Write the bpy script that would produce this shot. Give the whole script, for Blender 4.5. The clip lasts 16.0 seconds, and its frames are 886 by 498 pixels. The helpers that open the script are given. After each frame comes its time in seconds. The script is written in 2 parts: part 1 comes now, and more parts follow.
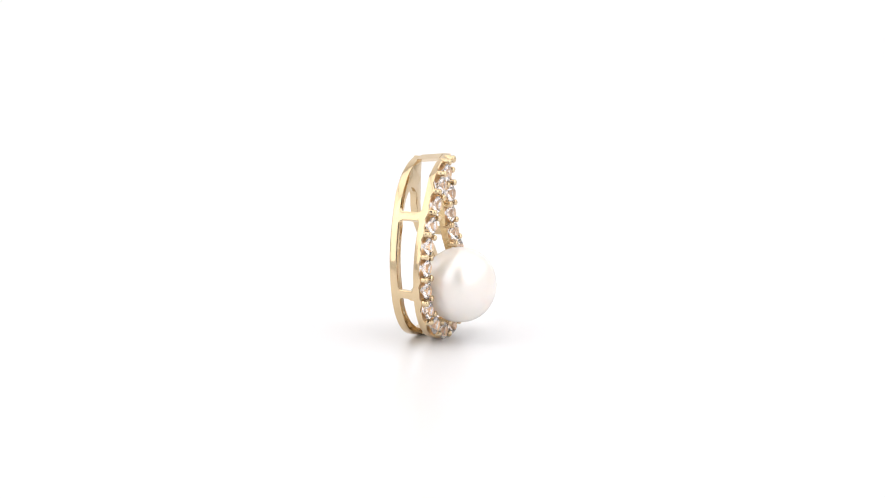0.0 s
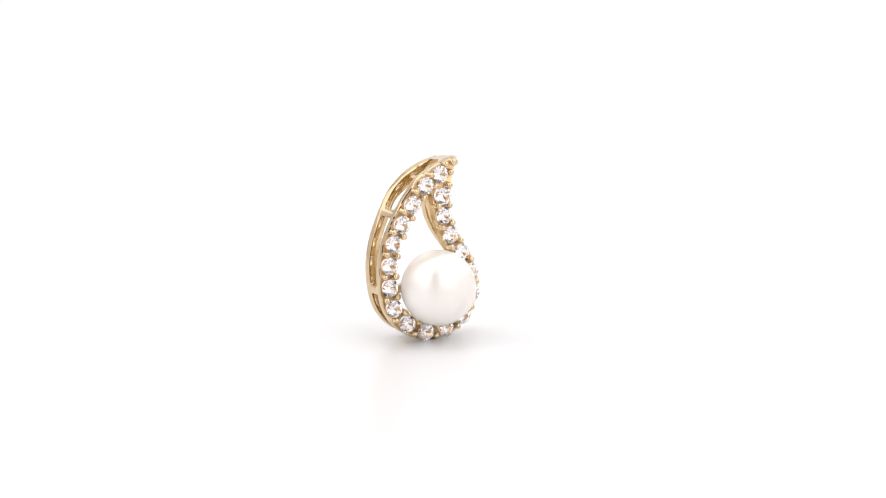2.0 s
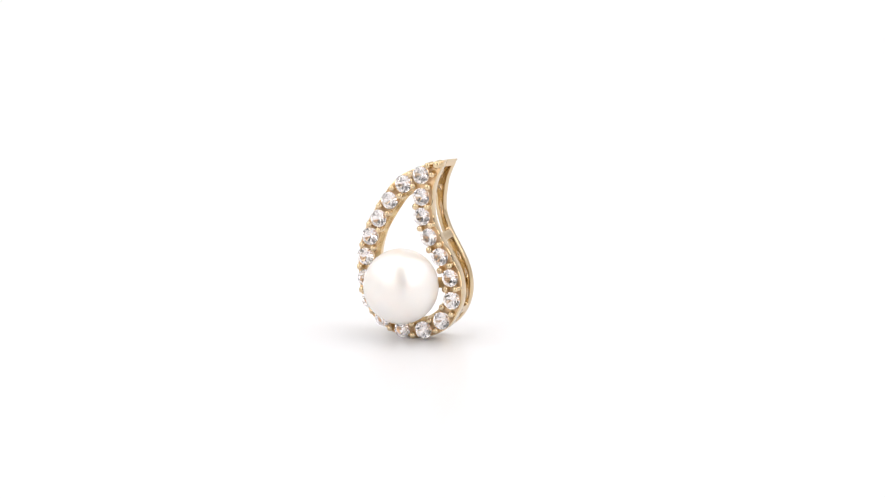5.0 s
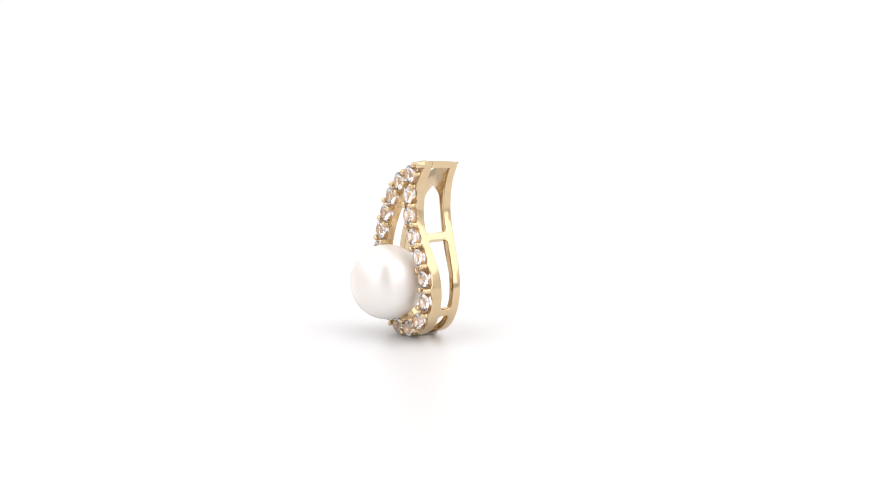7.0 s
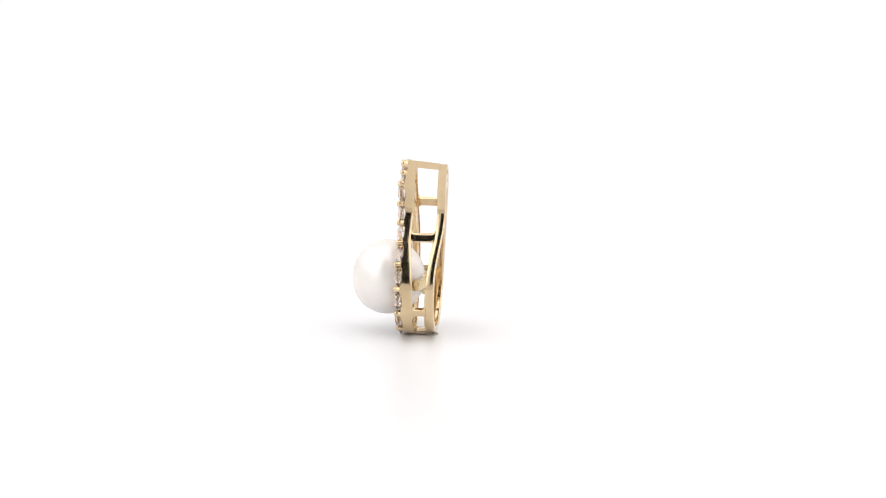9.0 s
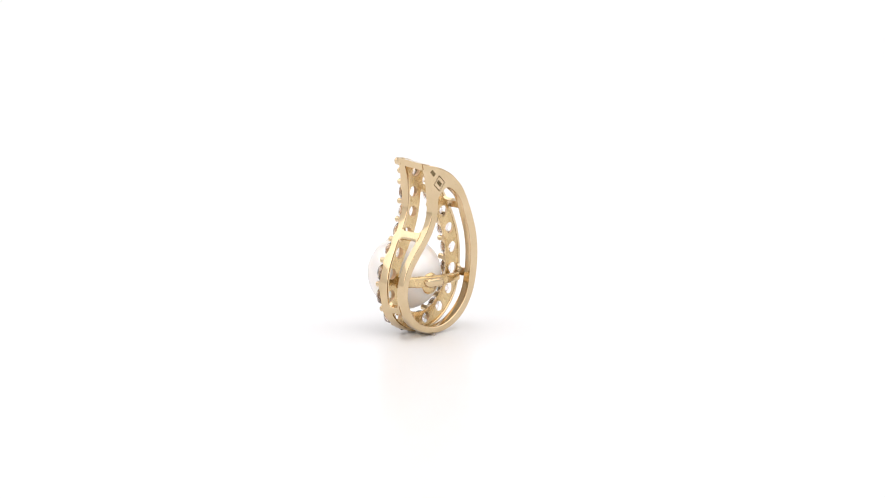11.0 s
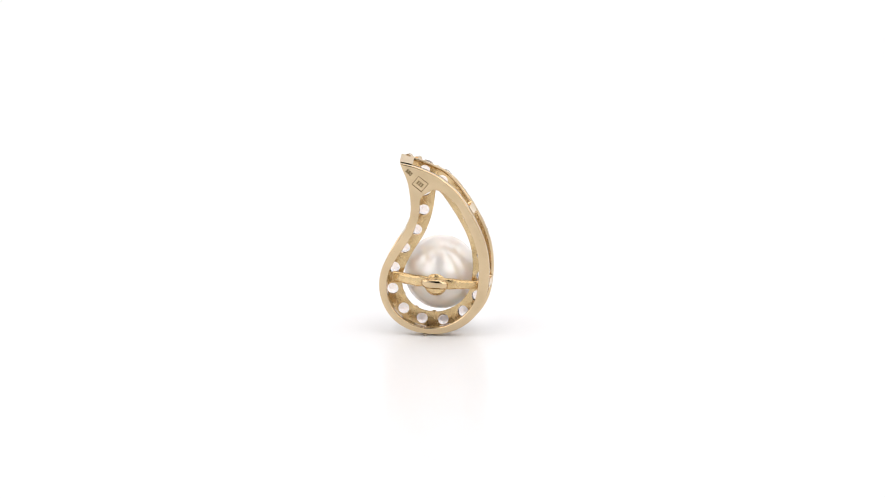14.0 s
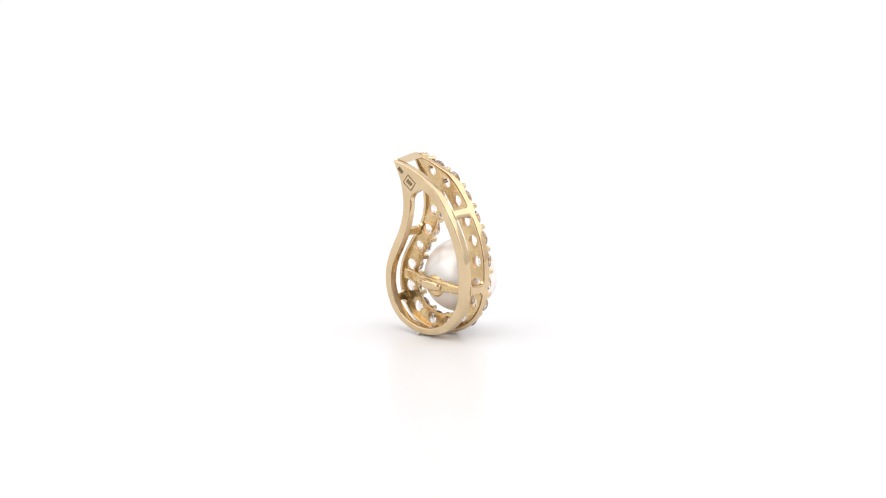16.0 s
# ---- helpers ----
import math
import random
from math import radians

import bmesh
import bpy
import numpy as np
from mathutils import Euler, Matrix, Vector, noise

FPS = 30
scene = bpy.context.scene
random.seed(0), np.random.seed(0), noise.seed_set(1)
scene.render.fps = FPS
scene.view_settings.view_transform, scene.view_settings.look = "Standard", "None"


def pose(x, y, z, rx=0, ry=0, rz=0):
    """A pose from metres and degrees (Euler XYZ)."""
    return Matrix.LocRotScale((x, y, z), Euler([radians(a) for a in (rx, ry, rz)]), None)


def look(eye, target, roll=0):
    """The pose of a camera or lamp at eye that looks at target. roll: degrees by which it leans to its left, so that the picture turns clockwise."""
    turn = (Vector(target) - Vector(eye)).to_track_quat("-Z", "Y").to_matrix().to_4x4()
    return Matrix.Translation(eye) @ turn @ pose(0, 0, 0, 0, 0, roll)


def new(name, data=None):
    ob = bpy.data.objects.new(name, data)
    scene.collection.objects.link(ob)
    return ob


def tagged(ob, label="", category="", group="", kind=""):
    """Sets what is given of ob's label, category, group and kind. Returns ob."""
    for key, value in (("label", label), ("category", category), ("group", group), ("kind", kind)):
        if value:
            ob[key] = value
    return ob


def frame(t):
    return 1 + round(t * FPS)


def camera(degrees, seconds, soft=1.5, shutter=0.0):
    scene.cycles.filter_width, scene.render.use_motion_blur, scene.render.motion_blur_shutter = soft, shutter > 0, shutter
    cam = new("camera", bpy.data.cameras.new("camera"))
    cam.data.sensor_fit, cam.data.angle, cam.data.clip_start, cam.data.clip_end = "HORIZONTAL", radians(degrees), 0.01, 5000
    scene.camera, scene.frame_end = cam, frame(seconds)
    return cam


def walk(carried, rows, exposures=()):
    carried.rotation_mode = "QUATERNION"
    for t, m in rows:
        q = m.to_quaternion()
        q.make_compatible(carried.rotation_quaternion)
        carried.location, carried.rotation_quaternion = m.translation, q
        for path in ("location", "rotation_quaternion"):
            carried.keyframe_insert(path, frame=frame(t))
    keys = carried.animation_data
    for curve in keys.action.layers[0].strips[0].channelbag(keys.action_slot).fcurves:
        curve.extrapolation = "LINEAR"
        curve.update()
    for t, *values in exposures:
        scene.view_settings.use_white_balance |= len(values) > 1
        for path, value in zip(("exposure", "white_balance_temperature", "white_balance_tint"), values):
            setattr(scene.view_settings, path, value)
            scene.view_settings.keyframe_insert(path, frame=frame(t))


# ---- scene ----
MM = 0.001
AXIS_TO_LENS = 0.1746   # from the turning axis to the lens
TILT = 11.30            # degrees by which the lens looks down
AIM = (0.0012, 0.0, 0.00639)

# ---- camera ----
cam = camera(21.1, 16.0, soft=1.0)
EYE = (AIM[0], -AXIS_TO_LENS * math.cos(radians(TILT)), AIM[2] + AXIS_TO_LENS * math.sin(radians(TILT)))
walk(cam, [(0.0, look(EYE, AIM)), (16.0, look(EYE, AIM))])

# ---- light ----
world = bpy.data.worlds.new("world")
scene.world = world
world.use_nodes = True
world.node_tree.nodes["Background"].inputs["Color"].default_value = (0.9, 0.95, 1.0, 1)
world.node_tree.nodes["Background"].inputs["Strength"].default_value = 0.02
scene.view_settings.exposure = 0.0


def panel(name, eye, target, w, h, watts, colour):
    lamp = bpy.data.lights.new(name, "AREA")
    lamp.shape, lamp.size, lamp.size_y, lamp.energy, lamp.color = "RECTANGLE", w, h, watts, colour
    ob = new(name, lamp)
    ob.matrix_world = look(eye, target)
    return ob


panel("ceiling_panel", (0, 0.05, 0.425), (0, 0.05, 0), 0.46, 0.42, 0.555, (1.0, 0.972, 0.965))
panel("front_west_panel", (-0.1645, -0.150, 0.19), (-0.1645, 0, 0.19), 0.161, 0.32, 0.174, (1.0, 0.972, 0.965))
panel("front_east_panel", (0.140, -0.150, 0.19), (0.140, 0, 0.19), 0.204, 0.32, 0.216, (1.0, 0.972, 0.965))
panel("west_panel", (-0.24, 0.04, 0.20), (0, 0.04, 0.17), 0.38, 0.36, 0.352, (1.0, 0.972, 0.965))
panel("east_panel", (0.24, 0.04, 0.20), (0, 0.04, 0.17), 0.38, 0.36, 0.352, (1.0, 0.972, 0.965))


# ---- materials ----
def material(name):
    m = bpy.data.materials.new(name)
    m.use_nodes = True
    nt = m.node_tree
    return m, nt, nt.nodes["Principled BSDF"]


def noise_node(nt, scale, detail=4.0, rough=0.55):
    co = nt.nodes.new("ShaderNodeTexCoord")
    n = nt.nodes.new("ShaderNodeTexNoise")
    n.inputs["Scale"].default_value, n.inputs["Detail"].default_value, n.inputs["Roughness"].default_value = scale, detail, rough
    nt.links.new(co.outputs["Object"], n.inputs["Vector"])
    return n


def ramp(nt, source, stops):
    r = nt.nodes.new("ShaderNodeValToRGB")
    while len(r.color_ramp.elements) < len(stops):
        r.color_ramp.elements.new(0.5)
    for e, (p, c) in zip(r.color_ramp.elements, stops):
        e.position, e.color = p, (*c, 1)
    nt.links.new(source, r.inputs["Fac"])
    return r


def bump(nt, source, strength, distance, target):
    b = nt.nodes.new("ShaderNodeBump")
    b.inputs["Strength"].default_value, b.inputs["Distance"].default_value = strength, distance
    nt.links.new(source, b.inputs["Height"])
    nt.links.new(b.outputs["Normal"], target.inputs["Normal"])


def gold(name, low, high, rough_low, rough_high, relief, metal=1.0):
    m, nt, p = material(name)
    p.inputs["Metallic"].default_value = metal
    wide = noise_node(nt, 700, 3)
    fine = noise_node(nt, 2200, 4, 0.6)
    nt.links.new(ramp(nt, wide.outputs["Fac"], [(0.3, low), (0.7, high)]).outputs["Color"], p.inputs["Base Color"])
    nt.links.new(ramp(nt, fine.outputs["Fac"], [(0.3, (rough_low,) * 3), (0.75, (rough_high,) * 3)]).outputs["Color"], p.inputs["Roughness"])
    bump(nt, wide.outputs["Fac"], relief, 0.00008, p)
    return m


GOLD = gold("polished_gold", (0.65, 0.498, 0.305), (0.715, 0.56, 0.36), 0.09, 0.17, 0.16)
CAST_GOLD = gold("cast_gold", (0.58, 0.415, 0.20), (0.80, 0.61, 0.345), 0.16, 0.34, 0.7, 0.85)
# cut gold lightened in its colour for the light thrown through the stones
SET_GOLD = gold("brightened_cut_gold", (0.74, 0.505, 0.285), (0.88, 0.645, 0.385), 0.30, 0.5, 0.6, 0.92)

# gold darkened for the shade in stamped grooves; the marks themselves are flat
ENGRAVED, _nt, _p = material("engraving_shade_gold")
_p.inputs["Base Color"].default_value = (0.25, 0.18, 0.085, 1)
_p.inputs["Metallic"].default_value = 0.6
_p.inputs["Roughness"].default_value = 0.6

STONE, _nt, _p = material("cubic_zirconia")
_p.inputs["Base Color"].default_value = (1.0, 0.945, 0.932, 1)
_p.inputs["Roughness"].default_value = 0.0
_p.inputs["IOR"].default_value = 1.82
_p.inputs["Transmission Weight"].default_value = 1.0

PEARL, _nt, _p = material("pearl_nacre")
_n = noise_node(_nt, 420, 3)
_nt.links.new(ramp(_nt, _n.outputs["Fac"], [(0.3, (0.832, 0.785, 0.745)), (0.7, (0.862, 0.82, 0.786))]).outputs["Color"], _p.inputs["Base Color"])
_p.inputs["Roughness"].default_value = 0.22
_p.inputs["IOR"].default_value = 2.8
_p.inputs["Subsurface Weight"].default_value = 0.8
_p.inputs["Subsurface Radius"].default_value = (1.0, 0.9, 0.78)
_p.inputs["Subsurface Scale"].default_value = 0.0030
bump(_nt, noise_node(_nt, 1500, 3).outputs["Fac"], 0.05, 0.00003, _p)

WAX, _nt, _p = material("clear_wax")
_p.inputs["Base Color"].default_value = (0.80, 0.70, 0.58, 1)
_p.inputs["Roughness"].default_value = 0.25
_p.inputs["Transmission Weight"].default_value = 0.55
_p.inputs["IOR"].default_value = 1.44
bump(_nt, noise_node(_nt, 3000, 3).outputs["Fac"], 0.4, 0.00005, _p)

SHEET, _nt, _p = material("white_acrylic")
_n = noise_node(_nt, 60, 4)
_nt.links.new(ramp(_nt, _n.outputs["Fac"], [(0.3, (0.785, 0.79, 0.80)), (0.7, (0.805, 0.81, 0.82))]).outputs["Color"], _p.inputs["Base Color"])
_p.inputs["Roughness"].default_value = 0.28
_p.inputs["IOR"].default_value = 1.42

CLOTH, _nt, _p = material("white_tent_cloth")
_n = noise_node(_nt, 900, 4)
_nt.links.new(ramp(_nt, _n.outputs["Fac"], [(0.3, (0.78, 0.78, 0.78)), (0.7, (0.84, 0.84, 0.84))]).outputs["Color"], _p.inputs["Base Color"])
_p.inputs["Roughness"].default_value = 0.9
bump(_nt, _n.outputs["Fac"], 0.3, 0.0005, _p)


# ---- mesh helpers ----
def finish(bm, name, mat, angle=35, smooth=True):
    bmesh.ops.recalc_face_normals(bm, faces=bm.faces[:])
    me = bpy.data.meshes.new(name)
    for f in bm.faces:
        f.smooth = smooth
    bm.to_mesh(me)
    bm.free()
    me.materials.append(mat)
    if smooth:
        me.set_sharp_from_angle(angle=radians(angle))
    return me


def part(name, bm, mat, parent, label="", angle=35, smooth=True):
    ob = new(name, finish(bm, name, mat, angle, smooth))
    ob.parent = parent
    return tagged(ob, label)


def flat_shaded(ob):
    """Keeps broad faces flat beside their rounded edges."""
    mod = ob.modifiers.new("even_faces", "WEIGHTED_NORMAL")
    mod.keep_sharp, mod.weight = True, 80
    return ob


def block(lo, hi, bevel=0.0):
    bm = bmesh.new()
    bmesh.ops.create_cube(bm, size=1)
    for v in bm.verts:
        v.co = Vector([a + (b - a) * (c + 0.5) for a, b, c in zip(lo, hi, v.co)])
    if bevel:
        bmesh.ops.bevel(bm, geom=bm.edges[:], offset=bevel, segments=2, affect="EDGES", profile=0.6)
    return bm


# ---- the light tent ----
def build_tent():
    # one sheet: table top that sweeps up into the rear wall
    bm = bmesh.new()
    profile = [(-0.30, 0.0), (-0.155, 0.0), (-0.05, 0.0), (0.05, 0.0), (0.12, 0.0)]
    for i in range(1, 13):
        a = math.pi / 2 * i / 12
        profile.append((0.12 + 0.16 * math.sin(a), 0.16 - 0.16 * math.cos(a)))
    profile.append((0.28, 0.43))
    rows = [[bm.verts.new((x, y, z)) for y, z in profile] for x in (-0.25, -0.12, 0.0, 0.12, 0.25)]
    for a, b in zip(rows, rows[1:]):
        for i in range(len(profile) - 1):
            bm.faces.new((a[i], b[i], b[i + 1], a[i + 1]))
    me = finish(bm, "ground", SHEET, 60)
    if me.polygons[0].normal.z < 0:
        me.flip_normals()
    ob = new("ground", me)
    sol = ob.modifiers.new("thickness", "SOLIDIFY")
    sol.thickness, sol.offset = 0.003, -1
    tagged(ob, "seamless glossy white acrylic sheet sweeping up behind", "backdrop sheet", kind="structure")

    def wall(name, lo, hi, label):
        tagged(new(name, finish(block(lo, hi), name, CLOTH, 30, False)), label, "wall", kind="structure")

    wall("wall_west", (-0.254, -0.159, -0.003), (-0.2505, 0.284, 0.43), "plain white diffusing cloth side wall")
    wall("wall_east", (0.2505, -0.159, -0.003), (0.254, 0.284, 0.43), "plain white diffusing cloth side wall")
    tagged(new("ceiling", finish(block((-0.254, -0.159, 0.4305), (0.254, 0.284, 0.434)), "ceiling", CLOTH, 30, False)),
           "plain white diffusing cloth ceiling", "ceiling", kind="structure")
    # front cloth with an upright slit for the lens
    bm = bmesh.new()
    slit = (-0.082, 0.030, 0.026, 0.32)
    xs, zs = (-0.2505, slit[0], slit[1], 0.2505), (0.0005, slit[2], slit[3], 0.43)
    drawn = {(1, 1): -0.046, (2, 1): 0.020}
    for y in (-0.159, -0.1555):
        # the cloth is drawn together towards the lens
        grid = [[bm.verts.new((x if (i, j) not in drawn else drawn[i, j], y, z)) for j, z in enumerate(zs)] for i, x in enumerate(xs)]
        for i in range(3):
            for j in range(3):
                if (i, j) != (1, 1):
                    bm.faces.new((grid[i][j], grid[i + 1][j], grid[i + 1][j + 1], grid[i][j + 1]))
        if y < -0.157:
            first = grid
    loop = ((1, 1), (2, 1), (2, 2), (1, 2), (1, 1))
    for (a, b), (c, d) in zip(loop, loop[1:]):
        bm.faces.new((first[a][b], first[c][d], grid[c][d], grid[a][b]))
    tagged(new("wall_south", finish(bm, "wall_south", CLOTH, 30, False)), "white cloth front wall with upright slit", "wall", kind="structure")


build_tent()

# ---- the pendant: shape, in millimetres; x along the plate, y to its back, z up ----
# setting points of the small stones, from the tip round the drop and back
SETTINGS = [(0.23, 12.10), (-1.08, 11.40), (-2.17, 10.13), (-3.05, 8.74), (-3.73, 7.35), (-4.10, 5.83),
            (-4.09, 4.20), (-3.75, 2.63), (-2.68, 1.36), (-1.13, 0.63), (0.55, 0.71), (1.98, 1.52),
            (2.78, 3.09), (2.66, 4.76), (1.85, 6.25), (0.97, 7.63), (0.43, 9.11), (0.37, 10.56)]
HALF = 0.72          # half the width of the set band
TIP = (1.93, 13.24)
APEX = (-0.41, 10.85)
PLATE_FRONT, PLATE_BACK, SKIRT = 0.17, 0.68, 1.06
STONE_RADIUS = 0.655
PLACE = Matrix.Translation((-0.173, -1.769, 0.0)) @ pose(0, 0, 0, -0.27, 0, -5.58)


def rear(z):
    """How far behind the setting plane the rear rim ends."""
    return 2.54 + 0.90 * (max(z, 0) / 13.0) ** 2


def hollow(x, z):
    """From 0 to 1 towards the middle of the hollow arm."""
    return min(max((x + 0.4) / 0.8, 0), 1) * math.exp(-((z - 8.4) / 2.2) ** 2)


def rimmed(p):
    """Where the rear rim's outline runs for a point of the plate's."""
    u = min(max((p[1] - 11.0) / 2.2, 0), 1)
    low = max(1 - p[1] / 5.0, 0)
    bulge = min(max((-p[0] - 2.6) / 1.6, 0), 1)
    shoulder = math.exp(-((p[0] + 1.6) ** 2 + (p[1] - 11.8) ** 2) / 0.6)
    return Vector((p[0] - 0.12 * u + 0.09 * bulge - 0.12 * hollow(p[0], p[1]) + 0.06 * shoulder,
                   p[1] - 0.20 * u + 0.07 * low - 0.10 * shoulder))


def bend(z):
    """The plate leans back towards its tip."""
    u = min(max((z - 10.8) / 2.4, 0), 1)
    return 0.42 * u * u * (3 - 2 * u)


def spline(nodes, steps):
    """A smooth open curve through the nodes."""
    p = [Vector(n) for n in nodes]
    p = [p[0] * 2 - p[1]] + p + [p[-1] * 2 - p[-2]]
    out = []
    for i in range(1, len(p) - 2):
        for s in range(steps):
            t = s / steps
            a, b, c, d = p[i - 1:i + 3]
            out.append(0.5 * (2 * b + (c - a) * t + (2 * a - 5 * b + 4 * c - d) * t * t + (3 * b - a - 3 * c + d) * t ** 3))
    return out + [p[-2]]


def side_nodes(shift):
    """Setting points 2 to 16 shifted sideways, all alike or one by one: outwards if positive."""
    s = [Vector(n) for n in SETTINGS]
    out = []
    for i in range(2, 17):
        t = (s[i + 1] - s[i - 1]).normalized()
        d = shift[i - 2] if isinstance(shift, tuple) else shift
        # narrower on the hollow arm, and where it stands on the table
        side = d
        if i >= 14 and d < 0:
            side = d * 0.87
        if i in (9, 10) and d > 0:
            side = d * 0.88
        out.append(s[i] - Vector((-t.y, t.x)) * side)
    return out


def outer_nodes():
    n = side_nodes(HALF)
    return [TIP, (1.08, 13.06), (0.24, 12.80), (-0.70, 12.36), (-1.62, 11.90)] + n + [(1.14, 10.55), (1.30, 11.65), (1.66, 12.50), TIP]


def shifted(loop, d):
    """A closed curve moved to its left by d."""
    n = len(loop)
    out = []
    for i in range(n):
        t = (loop[(i + 1) % n] - loop[i - 1]).normalized()
        out.append(loop[i] + Vector((-t.y, t.x)) * d)
    return out


def inset(loop, d):
    """A closed curve moved inwards by d, with no crossing at its sharp tip."""
    pts = shifted(loop, IN * d)
    good = [i for i, p in enumerate(pts) if min((p - q).length for q in loop) >= 0.94 * d]
    out = list(pts)
    for a, b in zip(good, good[1:] + [good[0] + len(pts)]):
        for k in range(a + 1, b):
            out[k % len(pts)] = pts[a].lerp(pts[b % len(pts)], (k - a) / (b - a))
    return out


def eased(loop, rounds):
    """Evens out a closed curve, but keeps its first point sharp."""
    for _ in range(rounds):
        loop = [loop[0]] + [loop[i] * 0.5 + (loop[i - 1] + loop[(i + 1) % len(loop)]) * 0.25 for i in range(1, len(loop))]
    return loop


OUTER = eased(spline(outer_nodes(), 8)[:-1], 14)
INNER = spline([APEX, (-0.95, 10.62)] + side_nodes(-HALF + 0.05) + [(-0.33, 10.35), APEX], 8)[:-1]
INNER = eased(INNER, 8)


def space(x, y, z):
    return (PLACE @ Vector((x, y, z))) * MM


def ring_wall(bm, a, b):
    n = len(a)
    for i in range(n):
        bm.faces.new((a[i], a[(i + 1) % n], b[(i + 1) % n], b[i]))


LEAN = 0.009          # the rear rim comes nearer to the plate towards its bulging side


def lean(x, z):
    """How the rear rim strays from its even run: it also bows out behind the hollow arm."""
    return LEAN * (x - 2.0) + 0.27 * hollow(x, z)


def skirt_depth(p):
    """Depth of the plate's side wall, shallower along the long bulging side."""
    return max(PLATE_BACK + bend(p[1]) + 0.06, SKIRT + 0.4 * bend(p[1]) + 0.055 * min(0.0, p[0] - 2.4)
               - (0.22 * math.exp(-((p[1] - 7.6) / 2.0) ** 2) if p[0] > 0 else 0.0))


def scalloped(p):
    """Depth of the plate's face along its edges, cut down beside each stone."""
    d = min(math.hypot(p[0] - c[0], p[1] - c[1]) for c in SETTINGS)
    k = min(1.0, max(0.0, (0.93 - d) / 0.18))
    return PLATE_FRONT + bend(p[1]) + 0.12 * k * k * (3 - 2 * k)


def edge_verts(bm, loop, off=0.0):
    return [bm.verts.new(space(p[0], scalloped(p) + off, p[1])) for p in loop]


def skirt_verts(bm, loop, off=0.0):
    return [bm.verts.new(space(p[0], skirt_depth(p) + off, p[1])) for p in loop]


def loop_verts(bm, loop, depth, skew=0.0):
    return [bm.verts.new(space(p[0], depth(p[1]) + skew * lean(p[0], p[1]), p[1])) for p in loop]


def fill(bm, loops, facing=(0, 0, 0)):
    edges = []
    for l in loops:
        for i in range(len(l)):
            edges.append(bm.edges.get((l[i], l[(i + 1) % len(l)])) or bm.edges.new((l[i], l[(i + 1) % len(l)])))
    bmesh.ops.triangle_fill(bm, edges=edges, normal=facing, use_beauty=True, use_dissolve=False)


def circle(c, r, n=20):
    return [Vector((c[0] + r * math.cos(2 * math.pi * i / n), c[1] + r * math.sin(2 * math.pi * i / n))) for i in range(n)]


# inward is to the right or left of the curve's run, found from the signed area
AREA = sum(a.x * b.y - b.x * a.y for a, b in zip(OUTER, OUTER[1:] + OUTER[:1]))
IN = 1.0 if AREA > 0 else -1.0

pendant = new("pendant")
tagged(pendant, "yellow gold drop pendant with white pearl and clear stones", "pendant")


# how far the rear ends of the stones' seats sit inside their setting points
SEAT_SHIFT = (-0.12,) * 5 + (-0.16, -0.22, -0.26, -0.24, -0.18) + (-0.12,) * 5
# inner edge of the rear rim, beside setting points 2 to 16
RIM_SHIFT = (0.02, -0.10, -0.18, -0.20, -0.20, -0.14, -0.08, -0.03, 0.0, 0.06, 0.08, 0.04, -0.04, -0.05, -0.04)


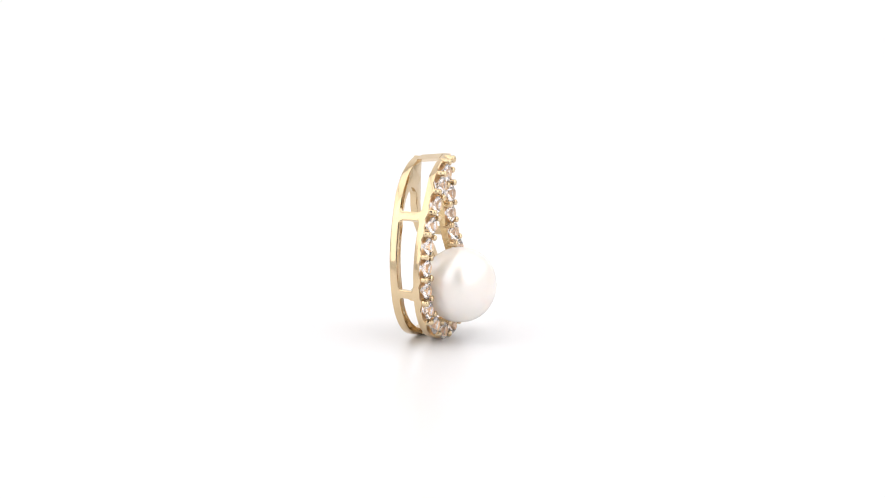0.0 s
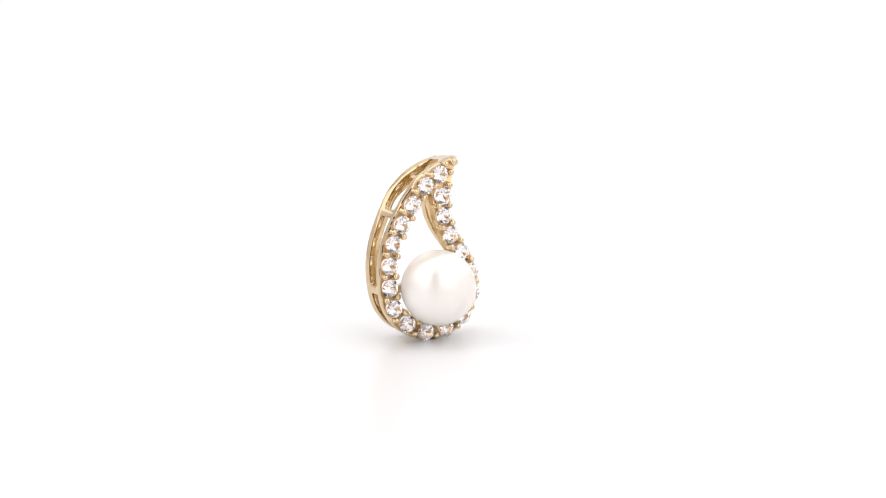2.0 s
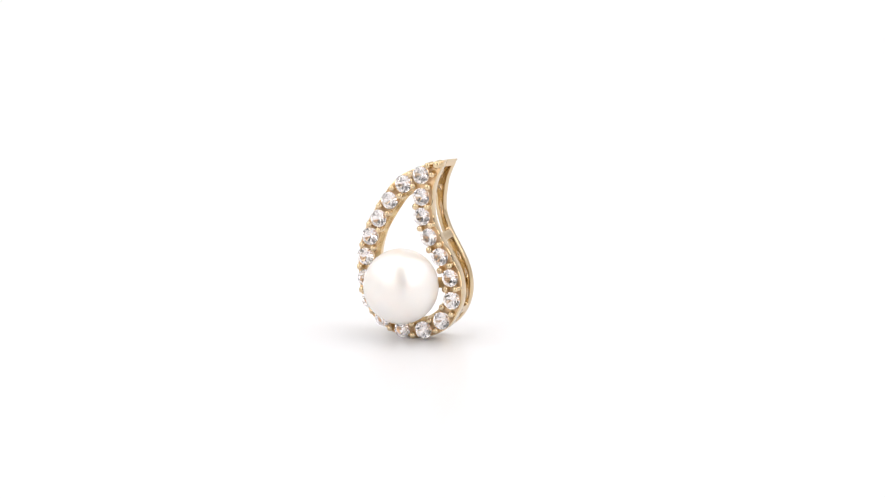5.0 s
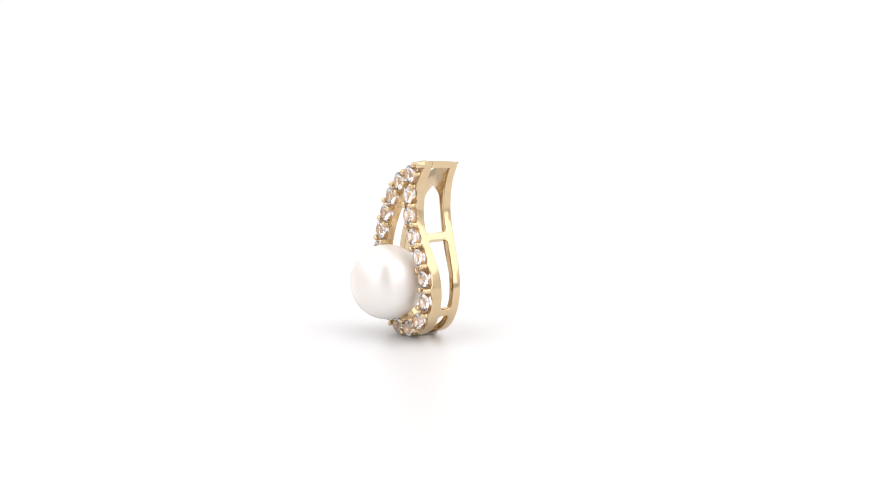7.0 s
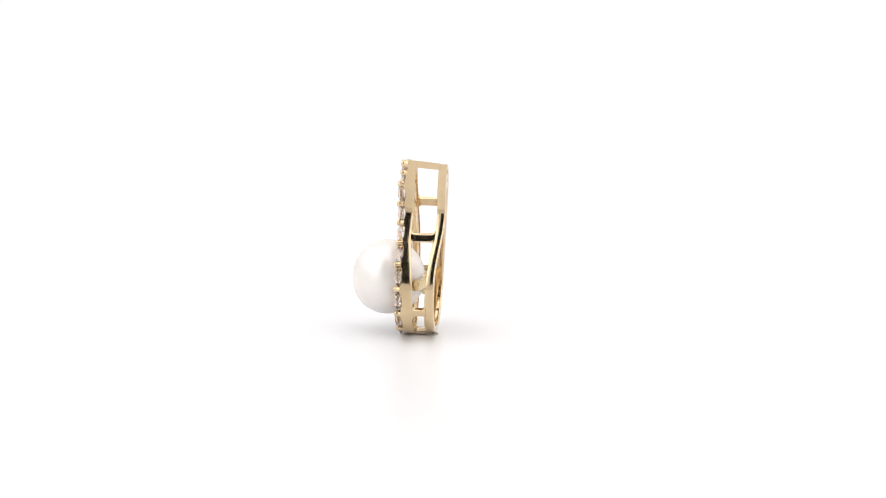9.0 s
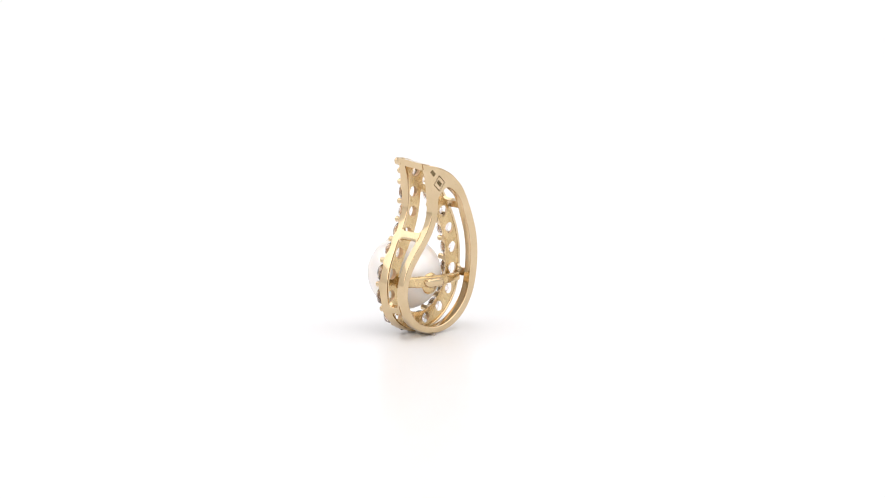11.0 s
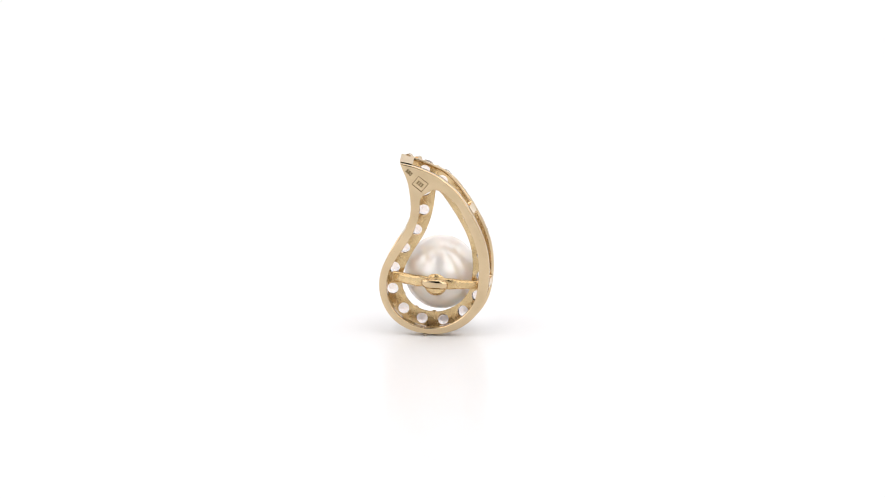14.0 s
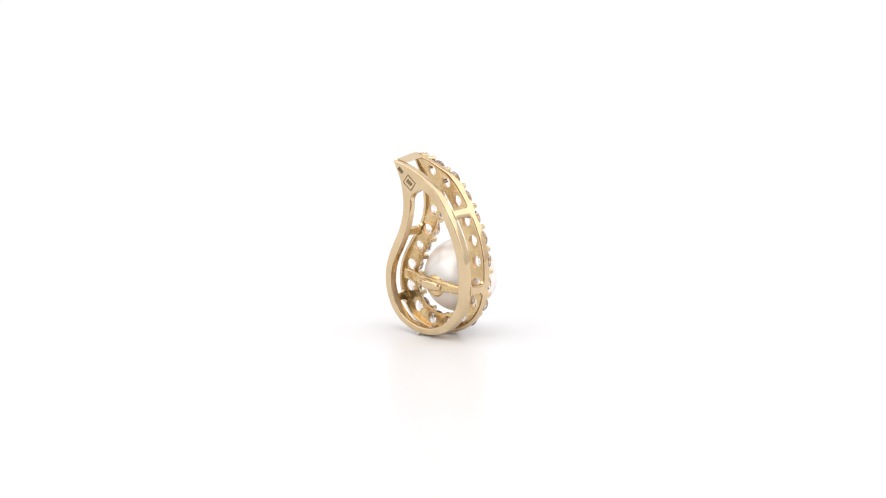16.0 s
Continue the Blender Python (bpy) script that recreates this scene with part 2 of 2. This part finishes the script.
def build_plate():
    bm = bmesh.new()
    front = lambda z: PLATE_FRONT + bend(z)
    back = lambda z: PLATE_BACK + bend(z)
    e = 0.06
    of = edge_verts(bm, shifted(OUTER, IN * e))
    o1 = edge_verts(bm, OUTER, e)
    o2 = skirt_verts(bm, OUTER, -0.08)
    om = skirt_verts(bm, shifted(OUTER, IN * 0.023), -0.023)
    o3 = skirt_verts(bm, shifted(OUTER, IN * 0.08))
    o4 = skirt_verts(bm, inset(OUTER, 0.19))
    o5 = skirt_verts(bm, inset(OUTER, 0.22), -0.03)
    ob = loop_verts(bm, inset(OUTER, 0.22), back)
    nf = edge_verts(bm, shifted(INNER, -IN * e))
    n1 = edge_verts(bm, INNER, e)
    n2 = loop_verts(bm, shifted(INNER, IN * 0.17), lambda z: back(z) - e * 0.5)
    nb = loop_verts(bm, shifted(INNER, IN * 0.14), back)
    seats = [Vector(SETTINGS[0]), Vector(SETTINGS[1]) + Vector((0.05, -0.08))] + side_nodes(SEAT_SHIFT) + [Vector(SETTINGS[17]) + Vector((-0.12, 0))]
    margins = shifted(OUTER, IN * e) + shifted(INNER, -IN * e)
    seat_radius = [min(0.58, min(math.dist(c, p) for p in margins) - 0.03) for c in SETTINGS]
    holes_f = [loop_verts(bm, circle(c, r), lambda z: front(z) + 0.12) for c, r in zip(SETTINGS, seat_radius)]
    margins = inset(OUTER, 0.22) + shifted(INNER, IN * 0.14)
    hole_radius = [min(0.41, min(math.dist(c, p) for p in margins) - 0.025) for c in seats]
    holes_b = [loop_verts(bm, circle(c, r), back) for c, r in zip(seats, hole_radius)]
    ahead = PLACE.to_3x3() @ Vector((0, -1, 0))
    fill(bm, [of, nf] + holes_f, ahead)
    fill(bm, [ob, nb] + holes_b, ahead)
    for a, b in ((of, o1), (o1, o2), (o2, om), (om, o3), (o3, o4), (o4, o5), (o5, ob), (nf, n1), (n1, n2), (n2, nb)):
        ring_wall(bm, a, b)
    for a, b in zip(holes_f, holes_b):
        ring_wall(bm, a, b)
    outside = set(of + o1 + o2 + om + o3 + o4 + o5)
    brim = set(v for h in holes_f for v in h)
    front_face, seat_wall = set(of + nf) | brim, brim | set(v for h in holes_b for v in h)
    for f in bm.faces:
        if sum(v in outside for v in f.verts) == 4:
            f.material_index = 0
        elif all(v in front_face for v in f.verts) or (len(f.verts) == 4 and all(v in seat_wall for v in f.verts)):
            f.material_index = 2
        else:
            f.material_index = 1
    plate = part("front_plate", bm, GOLD, pendant, "pierced gold plate holding the stones", 30)
    plate.data.materials.append(CAST_GOLD)
    plate.data.materials.append(SET_GOLD)
    return flat_shaded(plate)


def build_rim():
    bm = bmesh.new()
    inner = spline([(-0.80, 11.15)] + side_nodes(RIM_SHIFT) + [(0.34, 10.42)], 6)
    last = inner[-1]
    inner = inner + [last.lerp(inner[0], k / 6) for k in range(1, 6)]
    for _ in range(3):
        inner = [inner[i] * 0.5 + (inner[i - 1] + inner[(i + 1) % len(inner)]) * 0.25 for i in range(len(inner))]
    back = lambda z: rear(z)
    front = lambda z: rear(z) - 0.60 - 0.10 * max(0.0, 1 - z / 5.0)
    out = [rimmed(p) for p in shifted(OUTER, IN * 0.05)]
    for _ in range(2):
        out = [out[i] * 0.5 + (out[i - 1] + out[(i + 1) % len(out)]) * 0.25 for i in range(len(out))]

    def rounded(loop, way, radius, steps, at, towards):
        """Loops that turn the corner between a face and a wall, from the face on."""
        made = []
        for k in range(steps + 1):
            a = math.pi / 2 * k / steps
            inset, drop = radius * (1 - math.sin(a)), radius * (1 - math.cos(a))
            made.append(loop_verts(bm, shifted(loop, way * inset), lambda z, d=drop: at(z) + towards * d, 1.0))
        return made

    o_back = rounded(out, IN, 0.10, 4, back, -1)
    o_front = rounded(out, IN, 0.05, 2, front, 1)
    n_back = rounded(inner, -IN, 0.08, 4, back, -1)
    n_front = rounded(inner, -IN, 0.04, 2, front, 1)
    fill(bm, [o_back[0], n_back[0]])
    fill(bm, [o_front[0], n_front[0]])
    for b, f in ((o_back, o_front), (n_back, n_front)):
        chain = b + f[::-1]
        for p, q in zip(chain, chain[1:]):
            ring_wall(bm, p, q)
    return flat_shaded(part("back_rim", bm, GOLD, pendant, "smooth gold rim with a stamped tip", 35))


def at_outline(test, key):
    """Index of the outline point that suits best."""
    return min((i for i in range(len(OUTER)) if test(OUTER[i])), key=lambda i: key(OUTER[i]))


def build_strut(i, width, thick):
    """A small upright bar in the side wall, at outline point i, flush with it."""
    n = len(OUTER)
    # walk along the outline half the width both ways
    path = [OUTER[i]]
    for step in (-1, 1):
        j, run, q = i, 0.0, OUTER[i]
        while run < width / 2:
            k = (j + step) % n
            seg = OUTER[k] - OUTER[j]
            take = min(seg.length, width / 2 - run)
            q = OUTER[j] + seg.normalized() * take
            run += take
            j = k
            path = [q] + path if step < 0 else path + [q]
    bm = bmesh.new()
    cols = []
    m = len(path)
    for k, p in enumerate(path):
        t = (path[min(k + 1, m - 1)] - path[max(k - 1, 0)]).normalized()
        inward = Vector((-t.y, t.x)) * IN
        ya, yb = skirt_depth(p) - 0.06, rear(p.y) - 0.54 + lean(p.x, p.y)
        # the ends spread in a hollow curve into plate and rim
        steps = [(0.0, 0.25), (0.05, 0.24), (0.09, 0.16), (0.14, 0.085), (0.20, 0.035), (0.28, 0.0)]
        levels = [(ya + d, f) for d, f in steps] + [(yb - d, f) for d, f in reversed(steps)]
        count = len(levels)
        col = []
        edge = k in (0, m - 1)
        for inset in (0.02 + (0.05 if edge else 0.0), thick):
            for y, flare in levels:
                u = (y - ya) / (yb - ya)
                q = p.lerp(rimmed(p), u) + inward * inset
                off = t * (flare if edge else flare * 0.6 * abs(2 * k / (m - 1) - 1)) * (1 if 2 * k > m - 1 else -1)
                col.append(bm.verts.new(space(q.x + off.x, y, q.y + off.y)))
        cols.append(col)
    for c0, c1 in zip(cols, cols[1:]):
        for li in range(count - 1):
            bm.faces.new((c0[li], c1[li], c1[li + 1], c0[li + 1]))
            bm.faces.new((c0[count + li], c0[count + 1 + li], c1[count + 1 + li], c1[count + li]))
        bm.faces.new((c0[0], c0[count], c1[count], c1[0]))
        bm.faces.new((c0[count - 1], c1[count - 1], c1[2 * count - 1], c0[2 * count - 1]))
    for c in (cols[0], cols[-1]):
        for li in range(count - 1):
            bm.faces.new((c[li], c[li + 1], c[count + 1 + li], c[count + li]))
    part("strut", bm, GOLD, pendant, "", 40)


def build_tip_cap():
    """The closed end between plate and rim at the tip."""
    bm = bmesh.new()
    n = len(OUTER)
    run, idx = 0.0, [0]
    while run < 0.95:
        run += (OUTER[idx[-1] + 1] - OUTER[idx[-1]]).length
        idx.append(idx[-1] + 1)
    run, jdx = 0.0, [0]
    while run < 0.55:
        run += (OUTER[(jdx[-1] - 1) % n] - OUTER[jdx[-1] % n]).length
        jdx.append(jdx[-1] - 1)
    loop = [OUTER[j % n] for j in reversed(jdx)] + [OUTER[j] for j in idx[1:]]
    mid = sum(loop, Vector((0, 0))) / len(loop)
    loop = [q.lerp(mid, 0.008) for q in loop]
    a = skirt_verts(bm, loop, -0.02)
    b = loop_verts(bm, [rimmed(q) for q in loop], lambda z: rear(z) - 0.54, 1.0)
    ring_wall(bm, a, b)
    fill(bm, [a])
    fill(bm, [b])
    part("tip_cap", bm, GOLD, pendant, "", 40)


def stone_mesh():
    """A round brilliant: table, crown, girdle, pavilion; its table looks along -y."""
    bm = bmesh.new()
    r = STONE_RADIUS

    def ring(n, rad, y, turn):
        return [bm.verts.new(Vector((rad * r * math.cos(2 * math.pi * (i + turn) / n), y * r, rad * r * math.sin(2 * math.pi * (i + turn) / n))) * MM) for i in range(n)]

    table = ring(8, 0.56, -0.445, 0.5)
    mid = ring(8, 0.80, -0.285, 0.0)
    gt = ring(16, 1.0, -0.14, 0.0)
    gb = ring(16, 1.0, -0.07, 0.0)
    low = ring(8, 0.21, 0.625, 0.5)
    culet = bm.verts.new(Vector((0, 0.80 * r, 0)) * MM)
    bm.faces.new(table)
    for i in range(8):
        j = (i + 1) % 8
        bm.faces.new((table[i - 1], table[i], mid[i]))
        bm.faces.new((mid[i], table[i], mid[j], gt[2 * i + 1]))
        bm.faces.new((mid[i], gt[2 * i], gt[2 * i + 1]))
        bm.faces.new((mid[j], gt[2 * i + 1], gt[(2 * i + 2) % 16]))
        bm.faces.new((gb[2 * i], gb[2 * i + 1], low[i]))
        bm.faces.new((gb[2 * i + 1], gb[(2 * i + 2) % 16], low[i]))
        bm.faces.new((low[i - 1], gb[2 * i], low[i], culet))
    for i in range(16):
        k = (i + 1) % 16
        bm.faces.new((gt[i], gt[k], gb[k], gb[i]))
    return finish(bm, "gemstone", STONE, smooth=False)


def build_stones():
    me = stone_mesh()
    rnd = random.Random(4)
    for k, (x, z) in enumerate(SETTINGS):
        ob = new("gemstone", me)
        ob.parent = pendant
        ob.matrix_local = Matrix.Translation(space(x, bend(z), z)) @ PLACE.to_3x3().to_4x4() @ pose(0, 0, 0, rnd.uniform(-3, 3), rnd.uniform(0, 45), rnd.uniform(-3, 3))


def prong_mesh():
    """A short post with a rounded head, along -y."""
    bm = bmesh.new()
    prof = [(0.26, 0.50), (0.25, 0.14), (0.235, 0.05), (0.215, -0.03), (0.222, -0.11), (0.236, -0.19), (0.212, -0.28), (0.145, -0.35), (0.07, -0.375)]
    n = 10
    rings = [[bm.verts.new(Vector((r * math.cos(2 * math.pi * i / n), y, r * math.sin(2 * math.pi * i / n))) * MM) for i in range(n)] for r, y in prof]
    for a, b in zip(rings, rings[1:]):
        ring_wall(bm, a, b)
    bm.faces.new(rings[-1])
    bm.faces.new(rings[0])
    return finish(bm, "prong", GOLD, 60)


def build_prongs():
    me = prong_mesh()
    rnd = random.Random(9)
    spots = [(1.46, 12.92, 1.25), (0.78, 12.82, 1.0), (1.12, 12.20, 1.0), (-0.58, 12.12, 1.0), (-0.30, 11.28, 0.95), (0.86, 11.30, 1.0)]
    s = [Vector(n) for n in SETTINGS]
    for i in range(1, 17):
        c = (s[i] + s[i + 1]) / 2
        t = (s[i + 1] - s[i]).normalized()
        for side in (-1, 1):
            p = c + Vector((-t.y, t.x)) * side * 0.43 + t * rnd.uniform(-0.05, 0.05)
            spots.append((p.x, p.y, rnd.uniform(0.92, 1.08)))
    for x, z, size in spots:
        ob = new("prong", me)
        ob.parent = pendant
        ob.matrix_local = Matrix.Translation(space(x, bend(z) + rnd.uniform(-0.04, 0.04), z)) @ PLACE.to_3x3().to_4x4() @ pose(0, 0, 0, rnd.uniform(-8, 8), rnd.uniform(0, 90), rnd.uniform(-8, 8)) @ Matrix.Diagonal((size, 0.9, size, 1))


PEARL_AT, PEARL_R = (-0.72, -1.20, 4.08), 2.75


def build_pearl():
    bm = bmesh.new()
    bmesh.ops.create_uvsphere(bm, u_segments=72, v_segments=48, radius=PEARL_R)
    for v in bm.verts:
        d = v.co.normalized()
        v.co *= 1 + 0.004 * noise.noise(d * 1.3)
        # a little flatter in front
        ahead = max(0.0, -d.y)
        v.co.y *= 1 - 0.045 * ahead * ahead
        v.co = space(v.co.x + PEARL_AT[0], v.co.y + PEARL_AT[1], v.co.z + PEARL_AT[2])
    part("pearl", bm, PEARL, pendant, "lustrous creamy white round pearl", 180)


def tube(path, half_w, half_h, n=10, power=3.2):
    """A rounded bar along a path of (x, y, z); half_w and half_h in y and z."""
    bm = bmesh.new()
    rings = []
    for k, p in enumerate(path):
        ring = []
        for i in range(n * 2):
            a = math.pi * i / n
            c, s = math.cos(a), math.sin(a)
            y = math.copysign(abs(c) ** (2 / power), c) * half_w(k)
            z = math.copysign(abs(s) ** (2 / power), s) * half_h(k)
            ring.append(bm.verts.new(space(p[0], p[1] + y, p[2] + z)))
        rings.append(ring)
    for a, b in zip(rings, rings[1:]):
        ring_wall(bm, a, b)
    bm.faces.new(rings[0])
    bm.faces.new(rings[-1])
    return bm


def build_crossbar():
    n = 21
    path = []
    for k in range(n):
        u = k / (n - 1)
        x = -3.95 + (2.55 + 3.95) * u
        bow = math.sin(math.pi * u)
        path.append((x, 1.22 + 0.50 * bow, 3.66 + 0.50 * u - 0.06 * bow + 0.05 * noise.noise((x * 1.7, 0, 0))))
    bm = tube(path, lambda k: 0.26, lambda k: (0.33 if k < 6 else 0.41) + 0.05 * noise.noise((k * 0.9, 3, 0)))
    bar = part("crossbar", bm, CAST_GOLD, pendant, "cast gold bar behind the pearl", 50)
    # soldered knob
    bm = bmesh.new()
    bmesh.ops.create_uvsphere(bm, u_segments=28, v_segments=18, radius=1)
    for v in bm.verts:
        x, y, z = (math.copysign(abs(c) ** 0.72, c) for c in v.co)
        v.co = space(-0.60 + 1.0 * x, 1.88 + 0.40 * y + 0.03 * noise.noise(v.co * 2), 3.80 + 0.08 * x + 0.38 * z + 0.05 * noise.noise(v.co * 1.7 + Vector((5, 0, 0))))
    part("knob", bm, GOLD, bar, "polished solder knob", 180)
    # shallow cup against the pearl
    bm = bmesh.new()
    prof = [(0.02, 1.57), (0.50, 1.54), (0.70, 1.47), (0.80, 1.42), (0.84, 1.47), (0.78, 1.58), (0.56, 1.69), (0.02, 1.76)]
    m = 28
    rings = [[bm.verts.new(space(PEARL_AT[0] + 0.08 + r * math.cos(2 * math.pi * i / m), y, 3.66 + r * math.sin(2 * math.pi * i / m))) for i in range(m)] for r, y in prof]
    for a, b in zip(rings, rings[1:]):
        ring_wall(bm, a, b)
    part("cup", bm, CAST_GOLD, bar, "small gold cup seat", 50)


def build_hallmarks(rim):
    def stamp(name, bm_or_mesh, label):
        me = bm_or_mesh
        ob = new(name, me)
        ob.parent = rim
        tagged(ob, label)

    def on_back(u, v, centre, turn):
        """Stamp coordinates, as read from behind, to the rear of the tip."""
        c, s = math.cos(radians(turn)), math.sin(radians(turn))
        x, z = centre[0] - (u * c - v * s), centre[1] + (u * s + v * c)
        return x, z

    curve = bpy.data.curves.new("digits", "FONT")
    curve.body, curve.size, curve.align_x, curve.align_y = "585", 0.36, "CENTER", "CENTER"
    curve.offset = 0.018
    tmp = new("digits", curve)
    bpy.context.view_layer.update()
    me = bpy.data.meshes.new_from_object(tmp.evaluated_get(bpy.context.evaluated_depsgraph_get()))
    bpy.data.objects.remove(tmp)
    for v in me.vertices:
        x, z = on_back(v.co.x, v.co.y, (1.08, 12.30), -44)
        v.co = space(x, rear(z) + lean(x, z) + 0.03, z)
    me.materials.clear()
    me.materials.append(ENGRAVED)
    stamp("fineness_mark", me, "stamped fineness figures")
    bm = bmesh.new()

    def bar(u0, v0, u1, v1):
        q = [on_back(u, v, (0.28, 11.46), -40) for u, v in ((u0, v0), (u1, v0), (u1, v1), (u0, v1))]
        bm.faces.new([bm.verts.new(space(x, rear(z) + lean(x, z) + 0.03, z)) for x, z in q])

    w, h, t = 0.46, 0.41, 0.04
    for q in ((-w, -h, w, -h + t), (-w, h - t, w, h), (-w, -h + t, -w + t, h - t), (w - t, -h + t, w, h - t)):
        bar(*q)
    for k in range(3):
        u = -0.25 + 0.18 * k
        bar(u, -0.14, u + 0.12, 0.14)
    stamp("maker_mark", finish(bm, "maker_mark", ENGRAVED, smooth=False), "stamped maker mark in a square")


def build_wax():
    """The dab of wax on which the pendant is stood upright."""
    bm = bmesh.new()
    for (cx, cy, cz), (rx, ry, rz) in (((-0.15, 1.45, 0.10), (0.62, 0.95, 0.15)), ((0.05, 2.45, 0.03), (0.13, 0.20, 0.10))):
        made = bmesh.ops.create_uvsphere(bm, u_segments=20, v_segments=12, radius=1)
        for v in made["verts"]:
            n = 1 + 0.25 * noise.noise(v.co * 1.9 + Vector((cy, 0, 0)))
            q = Vector((cx + rx * n * v.co.x, cy + ry * n * v.co.y, max(cz + rz * n * v.co.z, -0.02)))
            v.co = space(*q)
    part("wax_dab", bm, WAX, pendant, "clear dab of wax under the pendant", 180)


build_plate()
rim = build_rim()
build_tip_cap()
build_strut(at_outline(lambda p: p.x < -1, lambda p: abs(p.y - 9.44)), 0.66, 0.34)
build_strut(at_outline(lambda p: p.x < -1, lambda p: abs(p.y - 3.96)), 0.62, 0.34)
build_strut(at_outline(lambda p: p.x > 0, lambda p: abs(p.y - 7.65)), 0.62, 0.34)
build_strut(at_outline(lambda p: p.x > 0, lambda p: abs(p.y - 2.30)), 0.58, 0.34)
build_strut(at_outline(lambda p: p.y < 2, lambda p: abs(p.x + 0.2)), 0.80, 0.34)
build_pearl()
build_crossbar()
build_stones()
build_prongs()
build_hallmarks(rim)
build_wax()


def motions():
    # the turntable goes round evenly, clockwise as seen from above
    turns = [(t, 72.47 - 18.12 * t) for t in range(0, 17, 2)]
    walk(pendant, [(t, pose(0, 0, 0.00003, 0, 0, a)) for t, a in turns])


motions()
